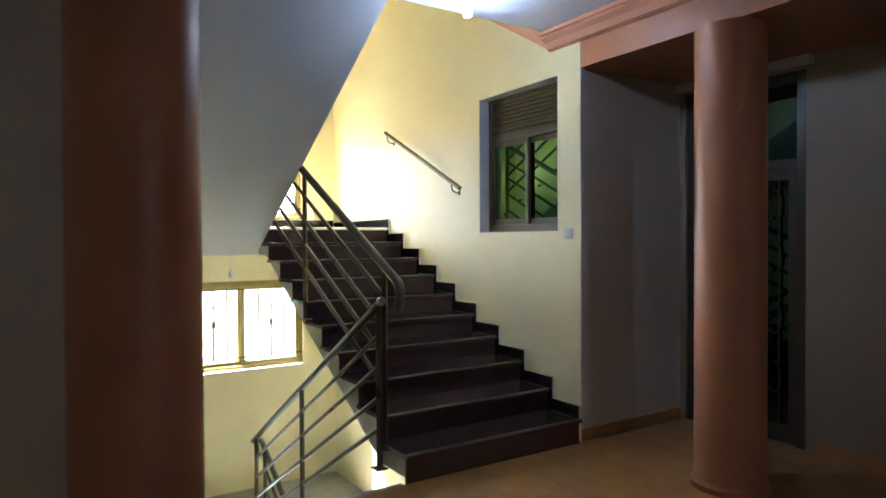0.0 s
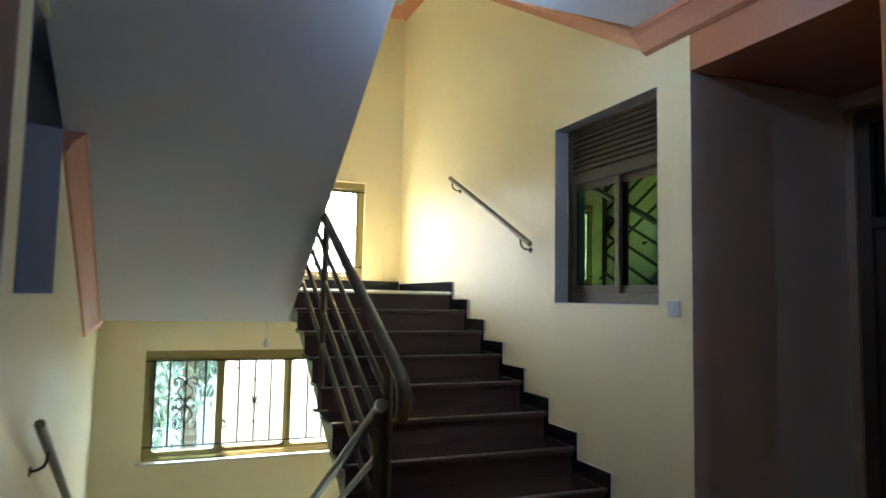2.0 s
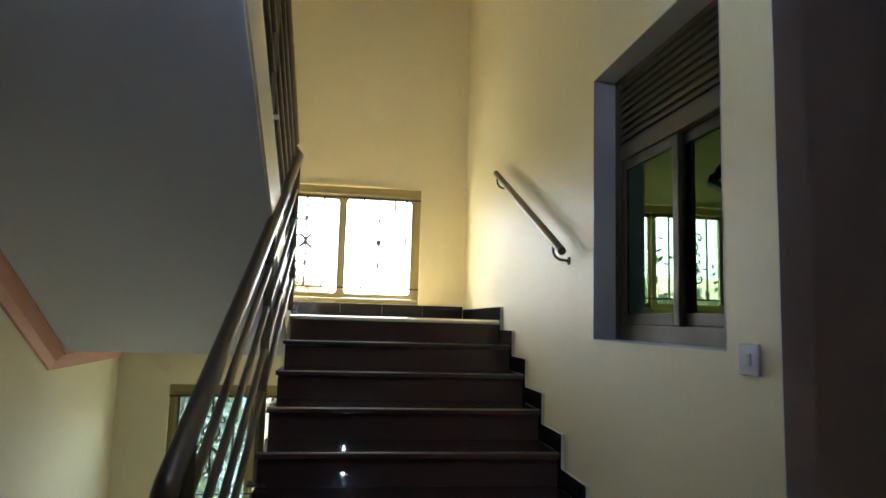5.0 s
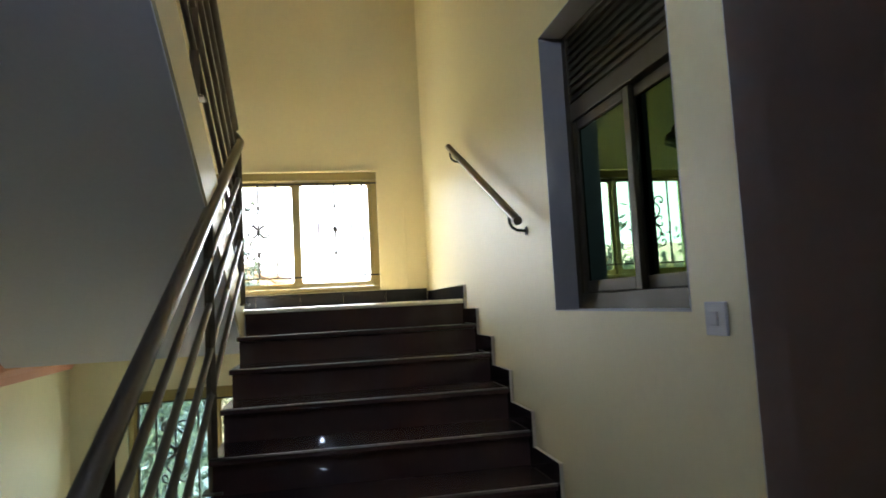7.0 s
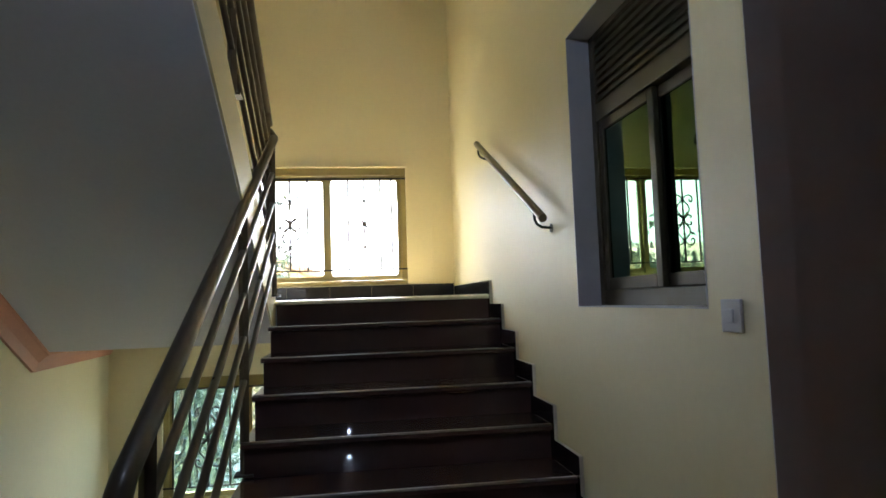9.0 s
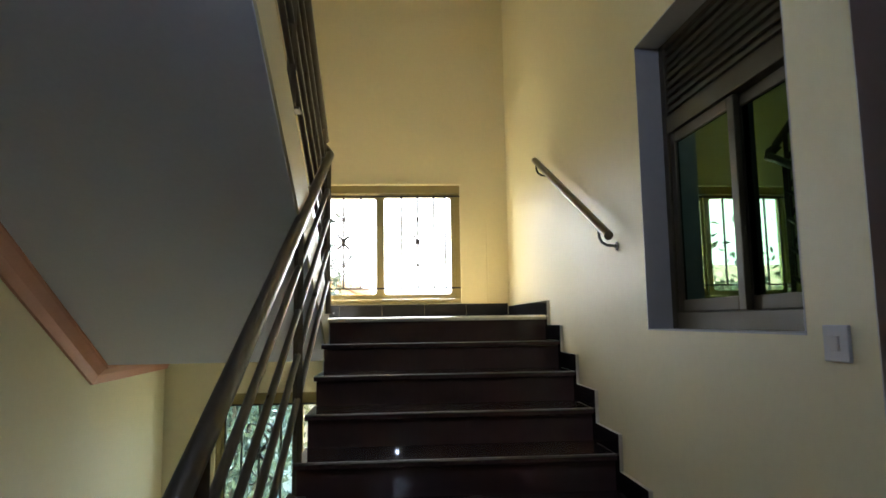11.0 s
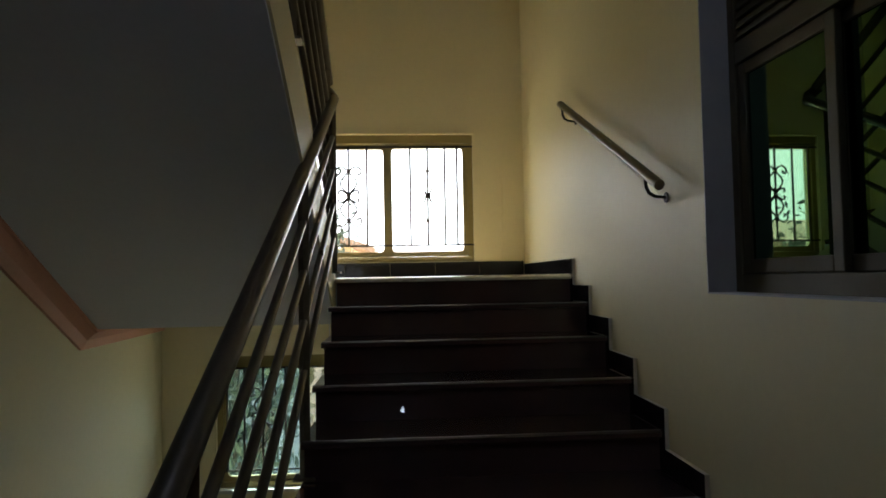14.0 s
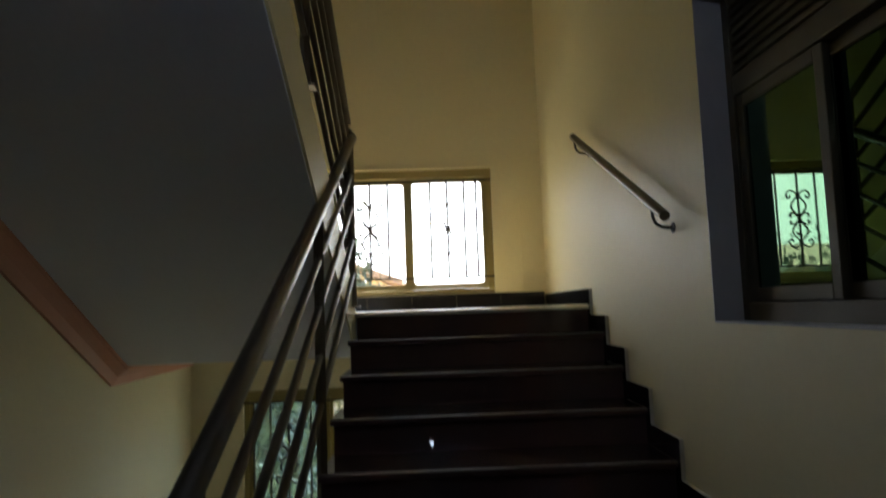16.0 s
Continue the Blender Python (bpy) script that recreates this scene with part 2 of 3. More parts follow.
def part(name, pieces, mat, parent=None, bevel=0.0, smooth=False):
    """One mesh of one or several pieces."""
    v, f = [], []
    for pv, pf in pieces:
        f += [tuple(i + len(v) for i in q) for q in pf]
        v += pv
    me = bpy.data.meshes.new(name)
    me.from_pydata(v, [], f)
    bm = bmesh.new()
    bm.from_mesh(me)
    bmesh.ops.recalc_face_normals(bm, faces=bm.faces)
    if bevel:
        bmesh.ops.bevel(bm, geom=[e for e in bm.edges if e.is_manifold and e.calc_face_angle(0) > 0.5], offset=bevel, segments=2, affect="EDGES", profile=0.5)
    bm.to_mesh(me)
    bm.free()
    me.materials.append(mat)
    if smooth:
        me.shade_smooth()
        me.set_sharp_from_angle(angle=radians(40))
    ob = new(name, me)
    ob.parent = parent
    return ob


def thing(name, place, label, category, group="", kind=""):
    ob = new(name)
    ob.location = place
    ob.empty_display_size = 0.1
    return tagged(ob, label, category, group, kind)


def under(ob, parts_list):
    """Hang world-placed parts on a thing that stands somewhere."""
    for p in parts_list:
        p.parent = ob
        p.matrix_parent_inverse = Matrix.Translation(ob.location).inverted()


def pierced(x0, x1, y0, y1, z0, z1, holes, axis):
    """Boxes of a wall that leave rectangular holes (a0, a1, z0, z1) free; axis: the way in which the wall runs."""
    lo, hi = (x0, x1) if axis == "x" else (y0, y1)
    cuts = sorted({lo, hi, *[h[0] for h in holes], *[h[1] for h in holes]})
    out = []
    for a, b in zip(cuts, cuts[1:]):
        mine = sorted([h for h in holes if h[0] <= a and h[1] >= b], key=lambda h: h[2])
        z = z0
        for h in mine + [(0, 0, z1, z1)]:
            if h[2] > z:
                out.append(box(a, b, y0, y1, z, h[2]) if axis == "x" else box(x0, x1, a, b, z, h[2]))
            z = h[3]
    return out


def structure(name, pieces, mat, label, category, bevel=0.0):
    return tagged(part(name, pieces, mat, bevel=bevel), label, category, kind="structure")


# ---------------------------------------------------------------- walls, floors, ceilings
WIN_X = (0.81, 3.085)
LOW_Z, UP_Z = (-0.10, 1.035), (1.835, 2.98)
IN_Y, IN_Z = (3.31, 4.378), (1.617, 2.857)

def skewed(y):
    return 0.475 - 0.036 * (y - 4.35)


structure("wall_end", pierced(XL - 0.5, XR + 0.22, YF, YF + 0.22, -3.5, TOPZ, [(*WIN_X, *LOW_Z), (*WIN_X, *UP_Z)], "x"), CREAM,
          "cream painted end wall of the stairwell with two windows", "wall")
structure("wall_right", pierced(XR, XR + 0.22, YC, YF, -3.5, TOPZ, [(*IN_Y, *IN_Z)], "y"), CREAM,
          "cream painted stairwell wall with a recessed window", "wall")


left = []
for y0, y1, z0, z1 in ((YC, IN_Y[0], -3.5, TOPZ), (IN_Y[1], YF, -3.5, TOPZ), (*IN_Y, -3.5, IN_Z[0]), (*IN_Y, IN_Z[1], TOPZ)):
    left.append(prism([(skewed(y0), y0), (skewed(y1), y1), (0.17, y1), (0.17, y0)], z0, z1, "z"))
structure("wall_left", left, CREAM, "cream painted stairwell wall with a recessed window", "wall")
structure("wall_front_right", [box(XR + 0.22, XE, YC, YC + 0.2, -0.3, TOPZ), box(XR - 0.001, XE, YC - 0.005, YC - 0.001, 0.0, 2.859)], LAVENDER, "off-white painted lobby wall beside the stairs", "wall")
structure("wall_front_left", [box(XW, 0.2, YC, YC + 0.2, -0.3, TOPZ), box(XW, skewed(YC) + 0.001, YC - 0.005, YC - 0.001, 0.0, 2.859)], LAVENDER, "off-white painted lobby wall beside the stairs", "wall")
structure("wall_east", pierced(XE, XE + 0.22, YB, YC, -0.3, 3.5, [(1.98, 3.0, 0.0, 2.78)], "y"), DARKENED_BEIGE, "brownish beige lobby wall with a glazed door, its dimness put into the colour", "wall")
structure("wall_west", [box(XW - 0.22, XW, YB, YC + 0.2, -0.3, 3.5)], CREAM, "cream painted lobby wall", "wall")
structure("wall_back", [box(XW - 0.22, XE + 0.22, YB - 0.22, YB, -0.3, 3.5)], CREAM, "cream painted lobby wall", "wall")
# unseen upper lobby, added so that warm light from its opening reaches the stairwell
structure("wall_upper_west", pierced(XW - 0.22, XW, -1.8, YC + 0.2, 3.5, TOPZ, [(-0.6, 0.9, 4.4, 5.6)], "y"), CREAM, "unseen cream wall of an added upper lobby, with an opening that lets in light", "wall")
structure("wall_upper_east", [box(XE, XE + 0.22, -1.8, YC, 3.5, TOPZ)], CREAM, "unseen cream wall of an added upper lobby", "wall")
structure("wall_upper_back", [box(XW - 0.22, XE + 0.22, -2.0, -1.8, 3.36, TOPZ)], CREAM, "unseen cream wall of an added upper lobby", "wall")
structure("floor_upper", [box(XW, XE, -1.8, 3.19, 3.361, 3.40)], FLOOR, "unseen tan tile floor added to bounce warm light into the stairwell", "floor")
structure("wall_under_floor", [box(0.2, XR, 2.75, 2.95, -3.5, -0.3)], CREAM, "cream wall closing the lower stairwell", "wall")
structure("floor", [box(XW, XE, YB, 3.02, -0.3, 0.0)], FLOOR, "tan glazed tile floor of the lobby", "floor")
structure("floor_lower", [box(0.1, XR + 0.1, 2.8, YF + 0.1, -3.6, -3.4)], FLOOR, "tan tile floor at the foot of the stairwell", "floor")
structure("ceiling", [box(XW, XE, YB, 3.36, ZC, ZC + 0.16)], WHITE, "flat white painted lobby ceiling", "ceiling")
structure("ceiling_top", [box(XW - 0.3, XE + 0.3, -2.1, YF + 0.3, TOPZ, TOPZ + 0.15)], WHITE, "white painted ceiling over the stairwell", "ceiling")
tile_base = [box(XR + 0.002, XE, YC - 0.012, YC, 0, 0.09), box(XE - 0.012, XE, YB, 1.9, 0, 0.09), box(XW, skewed(YC) - 0.002, YC - 0.012, YC, 0, 0.09), box(XW, XW + 0.012, YB, YC - 0.012, 0, 0.09)]
structure("baseboard", tile_base, FLOOR, "low tan tile skirting of the lobby walls", "baseboard", 0.002)

# beams over the columns, and cornices
for nm, x0, x1 in (("beam_right", XR, XR + 0.29), ("beam_left", 0.17, 0.46)):
    structure(nm, [box(x0, x1, YB, YC, 2.86, 3.06)], ORANGE, "terracotta painted beam carried by a round column", "beam", 0.004)
structure("ceiling_alcove", [box(XR + 0.291, XE - 0.001, YB, YC - 0.006, 2.866, 3.06)], ORANGE, "lowered terracotta painted ceiling behind the beam", "ceiling")
structure("door_head", [box(XE - 0.085, XE - 0.001, 1.92, YC - 0.006, 2.80, 2.86)], LAVENDER, "pale plaster moulding over the glazed door", "trim", 0.004)
for nm, x0, x1, s in (("cornice_right", XR - 0.10, XR + 0.29, -1), ("cornice_left", 0.17, 0.56, 1)):
    wall_x = XR if s < 0 else 0.46
    prof = [(wall_x - s * 0.28, 3.062), (wall_x, 3.062), (wall_x + s * 0.035, 3.075), (wall_x + s * 0.06, 3.12), (wall_x + s * 0.10, 3.15), (wall_x + s * 0.10, 3.17), (wall_x + s * 0.12, 3.17), (wall_x + s * 0.12, ZC), (wall_x - s * 0.28, ZC)]
    structure(nm, [prism(prof, YB, 3.40, "y")], PEACH, "peach painted moulded cornice under the lobby ceiling", "cornice")


def sloping_cornice(name, x_wall, s, line):
    """A peach fillet under a soffit, along a line of (y, z) on a wall; s: the way out of the wall."""
    v, f = [], []
    sect = [(0, 0.0), (0, -0.13), (0.02, -0.13), (0.05, -0.07), (0.10, -0.025), (0.115, -0.02), (0.115, 0.0)]
    for y, z in line:
        wx = x_wall(y) if callable(x_wall) else x_wall
        v += [(wx + s * a, y, z + b) for a, b in sect]
    k = len(sect)
    for i in range(len(line) - 1):
        f += [(i * k + j, i * k + (j + 1) % k, (i + 1) * k + (j + 1) % k, (i + 1) * k + j) for j in range(k)]
    f += [tuple(range(k)), tuple(range((len(line) - 1) * k, len(line) * k))]
    return structure(name, [(v, f)], PEACH, "peach painted cornice following the underside of the stairs", "cornice")


# ---------------------------------------------------------------- the flight up
def nose(i):
    return Y1 + RUN * (i - 1)


steps_up = thing("stairs_up", (2.77, nose(1), 0), "straight flight of dark polished granite steps on a white concrete slab", "stairs", kind="structure")
outline = [(nose(1) + 0.04, 0.0)]
for i in range(1, 10):
    outline += [(nose(i) + 0.04, RISE * i - 0.032), (nose(i + 1) + 0.04, RISE * i - 0.032)]
outline += [(nose(10) + 0.04, 1.62), (6.30, 1.62), (6.30, 1.405), (6.05, 1.405), (nose(1) + 0.42, 0.0)]
up_parts = [part("slab", [prism(outline, XA + 0.03, XR, "x")], PLASTER)]
tread_me = part("tread", [prism([(0, 0), (0.012, 0.004), (RUN + 0.06, 0.004), (RUN + 0.06, -0.026), (0.012, -0.026), (0, -0.022)], XA, XR - 0.002, "x")], GRANITE, bevel=0.003)
edge_me = part("nosing_strip", [prism([(-0.003, 0.001), (0.010, 0.0065), (0.03, 0.0065), (0.03, 0.002), (0.0, -0.004)], XA + 0.002, XR - 0.016, "x")], NOSING)
riser_me = part("riser", [box(XA + 0.012, XR - 0.002, 0.034, 0.052, -0.03, 0.138)], GRANITE, bevel=0.002)
for i in range(1, 10):
    for src, z in ((tread_me, RISE * i - 0.004), (edge_me, RISE * i - 0.004), (riser_me, RISE * (i - 1))):
        o = src if i == 1 else new(src.name.split(".")[0], src.data)
        o.location = (0, nose(i), z)
        up_parts.append(o)
o = new("riser", riser_me.data)
o.location = (0, nose(10), RISE * 9)
up_parts.append(o)
bpy.context.view_layer.update()
under(steps_up, up_parts)

# stepped skirting tiles up the wall
skirt = thing("stair_skirting", (XR, nose(1), 0), "stepped black glazed skirting tiles with pale cut edges", "skirting", kind="structure")


def skirt_tile(y0, z_low, y1, z, first=False):
    """An L-shaped tile: up before the riser, then along above the tread."""
    y0 -= 0.03
    y1 -= 0.03
    pts = [(y0, z_low), (y0, z + 0.10), (y1, z + 0.10), (y1, z + 0.001), (y0 + 0.062, z + 0.001), (y0 + 0.062, z_low)]
    ob = part("skirting_tile", [prism(pts, XR - 0.019, XR - 0.001, "x")], BLACK_TILE)
    ob.data.materials.append(TILE_EDGE)
    for p in ob.data.polygons:
        p.material_index = 0 if abs(p.normal.x) > 0.7 else 1
    return ob


sk = []
for i in range(1, 10):
    sk.append(skirt_tile(nose(i) if i > 1 else YC + 0.032, RISE * (i - 1), nose(i + 1), RISE * i))
under(skirt, sk)

# ---------------------------------------------------------------- landing halfway
landing = thing("landing", (2.0, 7.0, 1.39), "half landing slab with tan tiles and a pale tile edge", "landing", kind="structure")
lp = [part("slab", [box(skewed(7) - 0.2, XR, 6.30, YF, 1.405, 1.655)], WHITE),
      part("tile_bed", [box(skewed(7) - 0.2, XR - 0.002, nose(10) + 0.061, YF, 1.656, 1.698)], PALE_FLOOR),
      part("edge_strip", [prism([(nose(10), 1.669), (nose(10), 1.686), (nose(10) + 0.012, 1.694), (nose(10) + 0.06, 1.702), (nose(10) + 0.06, 1.669)], XA, XR - 0.016, "x")], LANDING_EDGE, bevel=0.003)]
under(landing, lp)
wall_tiles = thing("landing_skirting", (2.0, YF, 1.70), "black glazed skirting tiles round the landing", "skirting", kind="structure")
wt = []
x = XR - 0.016
while x > 0.6:
    x0 = max(x - 0.40, 0.52)
    wt.append(part("skirting_tile", [box(x0 + 0.001, x, YF - 0.014, YF - 0.001, 1.70, 1.828)], BLACK_TILE, bevel=0.002))
    x -= 0.40
y = nose(10) - 0.03
edge = part("skirting_tile", [prism([(y, 1.53), (y, 1.80), (y + 0.33, 1.80), (y + 0.33, 1.70), (y + 0.062, 1.70), (y + 0.062, 1.53)], XR - 0.019, XR - 0.001, "x")], BLACK_TILE)
edge.data.materials.append(TILE_EDGE)
for p in edge.data.polygons:
    p.material_index = 0 if abs(p.normal.x) > 0.7 else 1
wt.append(edge)
for a in (y + 0.332, y + 0.732, y + 1.132, y + 1.532):
    wt.append(part("skirting_tile", [box(XR - 0.014, XR - 0.001, a + 0.002, min(a + 0.40, YF - 0.016), 1.70, 1.80)], BLACK_TILE, bevel=0.002))
under(wall_tiles, wt)

# ---------------------------------------------------------------- the flight on from the landing, overhead
def soffit(y):
    return 1.405 + 0.577 * (6.28 - y)


n_up = 10
over = thing("stairs_overhead", (1.2, 6.2, 1.39), "upper flight of stairs with a smooth white painted underside", "stairs", kind="structure")
pts = [(6.28, 1.405), (6.28, 1.69)]
y, z = 6.20, 1.70
for i in range(n_up):
    pts += [(y, z), (y, z + RISE)]
    y, z = y - LRUN, z + RISE
    pts.append((y, z)) if i == n_up - 1 else None
pts += [(3.20, z - 0.001), (3.14, ZC + 0.002)]
yn = IN_Y[1]
fill = [(6.28, 1.405), (6.28, 1.80), (yn, soffit(yn) + 0.34), (yn, soffit(yn))]
ov = [part("slab", [prism(pts, 0.474, 1.992, "x"), prism(fill, 0.2, 0.4735, "x")], WHITE),
      part("stringer", [prism([(6.26, 1.425), (3.14, 3.226), (3.14, 3.50), (3.3, 3.48), (6.26, 1.80)], 1.992, 2.004, "x")], CREAM)]
t2 = part("tread", [box(skewed(3.2), 1.99, -0.02, LRUN, 0.0, 0.03)], GRANITE, bevel=0.003)
for i in range(n_up):
    o = t2 if i == 0 else new("tread", t2.data)
    o.location = (0, 6.20 - LRUN * (i + 1), 1.701 + RISE * (i + 1))
    ov.append(o)
bpy.context.view_layer.update()
under(over, ov)
sloping_cornice("cornice_left_stairs", skewed, 1, [(IN_Y[1], soffit(IN_Y[1])), (6.28, 1.405), (YF, 1.405)])
structure("cornice_landing", [box(0.46, XA + 0.05, YF - 0.02, YF, 1.387, 1.405)], PEACH, "thin peach cornice strip under the landing", "cornice")

# the flight above that, over the steps
high = [(3.36, ZC), (6.75, ZC + 0.585 * 3.39), (YF, ZC + 0.585 * 3.39), (YF, ZC + 0.585 * 3.39 + 0.25), (6.5, ZC + 0.585 * 3.39 + 0.25), (3.36, ZC + 0.2)]
structure("soffit_upper", [prism(high, XA, XR, "x")], WHITE, "sloping white underside of the next flight up", "ceiling")
hz = ZC + 0.585 * 3.39
sloping_cornice("cornice_right_stairs", XR, -1, [(3.38, ZC), (6.75, hz), (YF, hz)])
structure("cornice_end", [prism([(YF, hz), (YF, hz - 0.115), (YF - 0.02, hz - 0.115), (YF - 0.05, hz - 0.07), (YF - 0.10, hz - 0.025), (YF - 0.115, hz - 0.02), (YF - 0.115, hz)], XA, XR, "x")], PEACH, "peach painted cornice on the end wall", "cornice")

# ---------------------------------------------------------------- the flights down
down = thing("stairs_down", (1.2, 3.02, -0.3), "flight of dark granite steps going down", "stairs", kind="structure")
pts = [(3.021, -0.30), (3.021, -0.001), (3.06, -0.001)]
y, z = 3.06, 0.0
for i in range(10):
    pts += [(y, z - RISE), (y + LRUN, z - RISE)] if i < 9 else [(y, z - RISE)]
    y, z = y + LRUN, z - RISE
pts += [(YF, -1.70), (YF, -1.95), (6.0, -1.95)]
dn = [part("slab", [prism(pts, 0.2, XB, "x")], PLASTER)]
t3 = part("tread", [box(skewed(7.5), XB + 0.02, -0.02, LRUN + 0.02, 0.002, 0.03)], GRANITE, bevel=0.003)
for i in range(9):
    o = t3 if i == 0 else new("tread", t3.data)
    o.location = (0, 3.06 + LRUN * i, -RISE * (i + 1))
    dn.append(o)
dn.append(part("landing_tiles", [box(skewed(7.5), XR - 0.002, 5.98, YF - 0.002, -1.698, -1.668)], GREY_FLOOR))
dn.append(part("return_slab", [prism([(6.02, -1.70), (YF, -1.70), (YF, -1.95), (6.0, -1.95), (3.4, -3.4), (3.1, -3.4)], XB + 0.002, XR, "x")], PLASTER))
bpy.context.view_layer.update()
under(down, dn)


# ---------------------------------------------------------------- railings
def parallel_rail(name, x, y0, z0, y1, z1, label, posts, ends=(), r=0.028, drops=(0.21, 0.42, 0.63, 0.84), cap=False):
    """A round handrail with bars running along under it, on upright posts (y, how far they reach down)."""
    ob = thing(name, (x, y0, z0 - 1.0), label, "railing")
    rail_path = list(ends[0]) + [(x, y0, z0), (x, y1, z1)] + list(ends[1]) if ends else [(x, y0, z0), (x, y1, z1)]
    got = [part("handrail", [tube(rail_path, r, 14)], BRONZE, smooth=True)]
    s = (z1 - z0) / (y1 - y0)
    ya, yb = min(p[0] for p in posts), max(p[0] for p in posts)
    for d in drops:
        got.append(part("bar", [tube([(x, ya, z0 + s * (ya - y0) - d), (x, yb, z0 + s * (yb - y0) - d)], 0.0165, 10)], BRONZE, smooth=True))
    for py, reach in posts:
        top = z0 + s * (py - y0)
        got.append(part("post", [tube([(x, py, top), (x, py, top - reach)], 0.024, 4)], BRONZE, bevel=0.003))
        got.append(part("base_plate", [box(x - 0.045, x + 0.045, py - 0.045, py + 0.045, top - reach, top - reach + 0.012)], BRONZE, bevel=0.002))
    if cap:
        got.append(part("end_cap", [tube([(x, y0 - 0.012, z0 + 0.004), (x, y0 + 0.02, z0 - 0.004)], r + 0.003, 14)], CHROME, smooth=True))
    under(ob, got)
    return ob


RX = 2.01
rail_at = lambda y: 0.515 * y - 0.355
parallel_rail("stair_railing", RX, 3.185, rail_at(3.185), 6.22, rail_at(6.22), "dark bronze pipe railing with four slanting bars", [(3.36, 1.245), (4.86, 1.29), (6.10, 1.06)],
              ends=([(RX, 3.165, 1.10), (RX, 3.142, 1.155), (RX, 3.136, 1.205), (RX, 3.152, 1.256)], [(RX - 0.01, 6.30, 2.875), (RX - 0.05, 6.34, 2.925), (RX - 0.09, 6.28, 2.97)]), r=0.031)
parallel_rail("railing_overhead", 1.975, 6.24, 2.96, 3.4, 2.96 + 0.567 * 2.84, "dark bronze pipe railing of the upper flight", [(6.12, 1.14), (4.8, 1.08), (3.55, 1.08)], r=0.029)
parallel_rail("railing_down", 1.965, 3.32, 1.14, 6.34, -0.585, "dark bronze pipe railing of the flight going down", [(3.36, 1.115), (4.85, 1.06), (6.22, 1.16)], r=0.027, cap=True)
parallel_rail("railing_below", 2.05, 6.30, -0.60, 3.6, -0.60 - 0.52 * 2.7, "dark bronze pipe railing of the lowest flight", [(6.2, 1.04), (4.9, 1.2)], r=0.029,
              ends=([(1.99, 6.40, -0.60), (2.03, 6.41, -0.58)], []), cap=False)


def wall_handrail(name, x_wall, s, p0, p1, label, brackets):
    """A round rail held off a wall by bent rods."""
    ob = thing(name, p0, label, "handrail")
    d = (Vector(p1) - Vector(p0))
    a0, a1 = Vector(p0), Vector(p1)
    u = d.normalized()
    got = [part("rail", [tube([a0, a0 + u * 0.012, a1 - u * 0.012, a1], 0.022, 14)], GOLD_RAIL, smooth=True)]
    for k in brackets:
        p = a0 + d * k
        wx = x_wall(p.y) if callable(x_wall) else x_wall
        path = [(p.x, p.y, p.z - 0.02), (p.x, p.y - 0.005, p.z - 0.06), (p.x - s * 0.01, p.y - 0.01, p.z - 0.085), (p.x - s * 0.035, p.y - 0.012, p.z - 0.10), (wx + s * 0.004, p.y - 0.014, p.z - 0.105)]
        got.append(part("bracket", [tube(path, 0.007, 8)], IRON, smooth=True))
        got.append(part("rosette", [tube([(wx + s * 0.001, p.y - 0.014, p.z - 0.105), (wx + s * 0.006, p.y - 0.014, p.z - 0.105)], 0.022, 14)], IRON))
    ob.location = (wx, p0[1], p0[2] - 0.1)
    under(ob, got)
    return ob


wall_handrail("wall_handrail", XR, -1, (XR - 0.085, 6.12, 2.79), (XR - 0.085, 4.585, 2.047), "short brown round handrail on bent iron brackets", (0.03, 0.905))
wall_handrail("wall_handrail", skewed, 1, (0.56, 3.72, 1.06), (0.53, 6.0, -0.235), "dark round handrail on iron brackets beside the flight down", (0.12, 0.5, 0.9))


# ---------------------------------------------------------------- windows
def scroll(cx, cy, cz, w, h):
    """A wrought ornament on an upright bar: curled heads, two onion shapes and curls at the middle collar."""
    out = []
    head = [(0, 0), (0.30, 0.09), (0.62, 0.13), (0.90, 0.08), (1.0, -0.01), (0.88, -0.08), (0.68, -0.06), (0.66, 0.0)]
    curl = [(0.04, 0.02), (0.22, 0.09), (0.50, 0.15), (0.74, 0.14), (0.80, 0.08), (0.66, 0.05)]
    for sx in (-1, 1):
        for sz in (-1, 1):
            out.append(tube([(cx + sx * w * a, cy, cz + sz * h * (0.62 + b)) for a, b in head], 0.0085, 6))
            out.append(tube([(cx + sx * w * a, cy, cz + sz * h * b) for a, b in curl], 0.0085, 6))
            out.append(tube([(cx + sx * w * 0.64 * math.sin(math.pi * k / 8) ** 1.3, cy, cz + sz * h * (0.62 - 0.58 * k / 8)) for k in range(9)], 0.0085, 6))
    return out


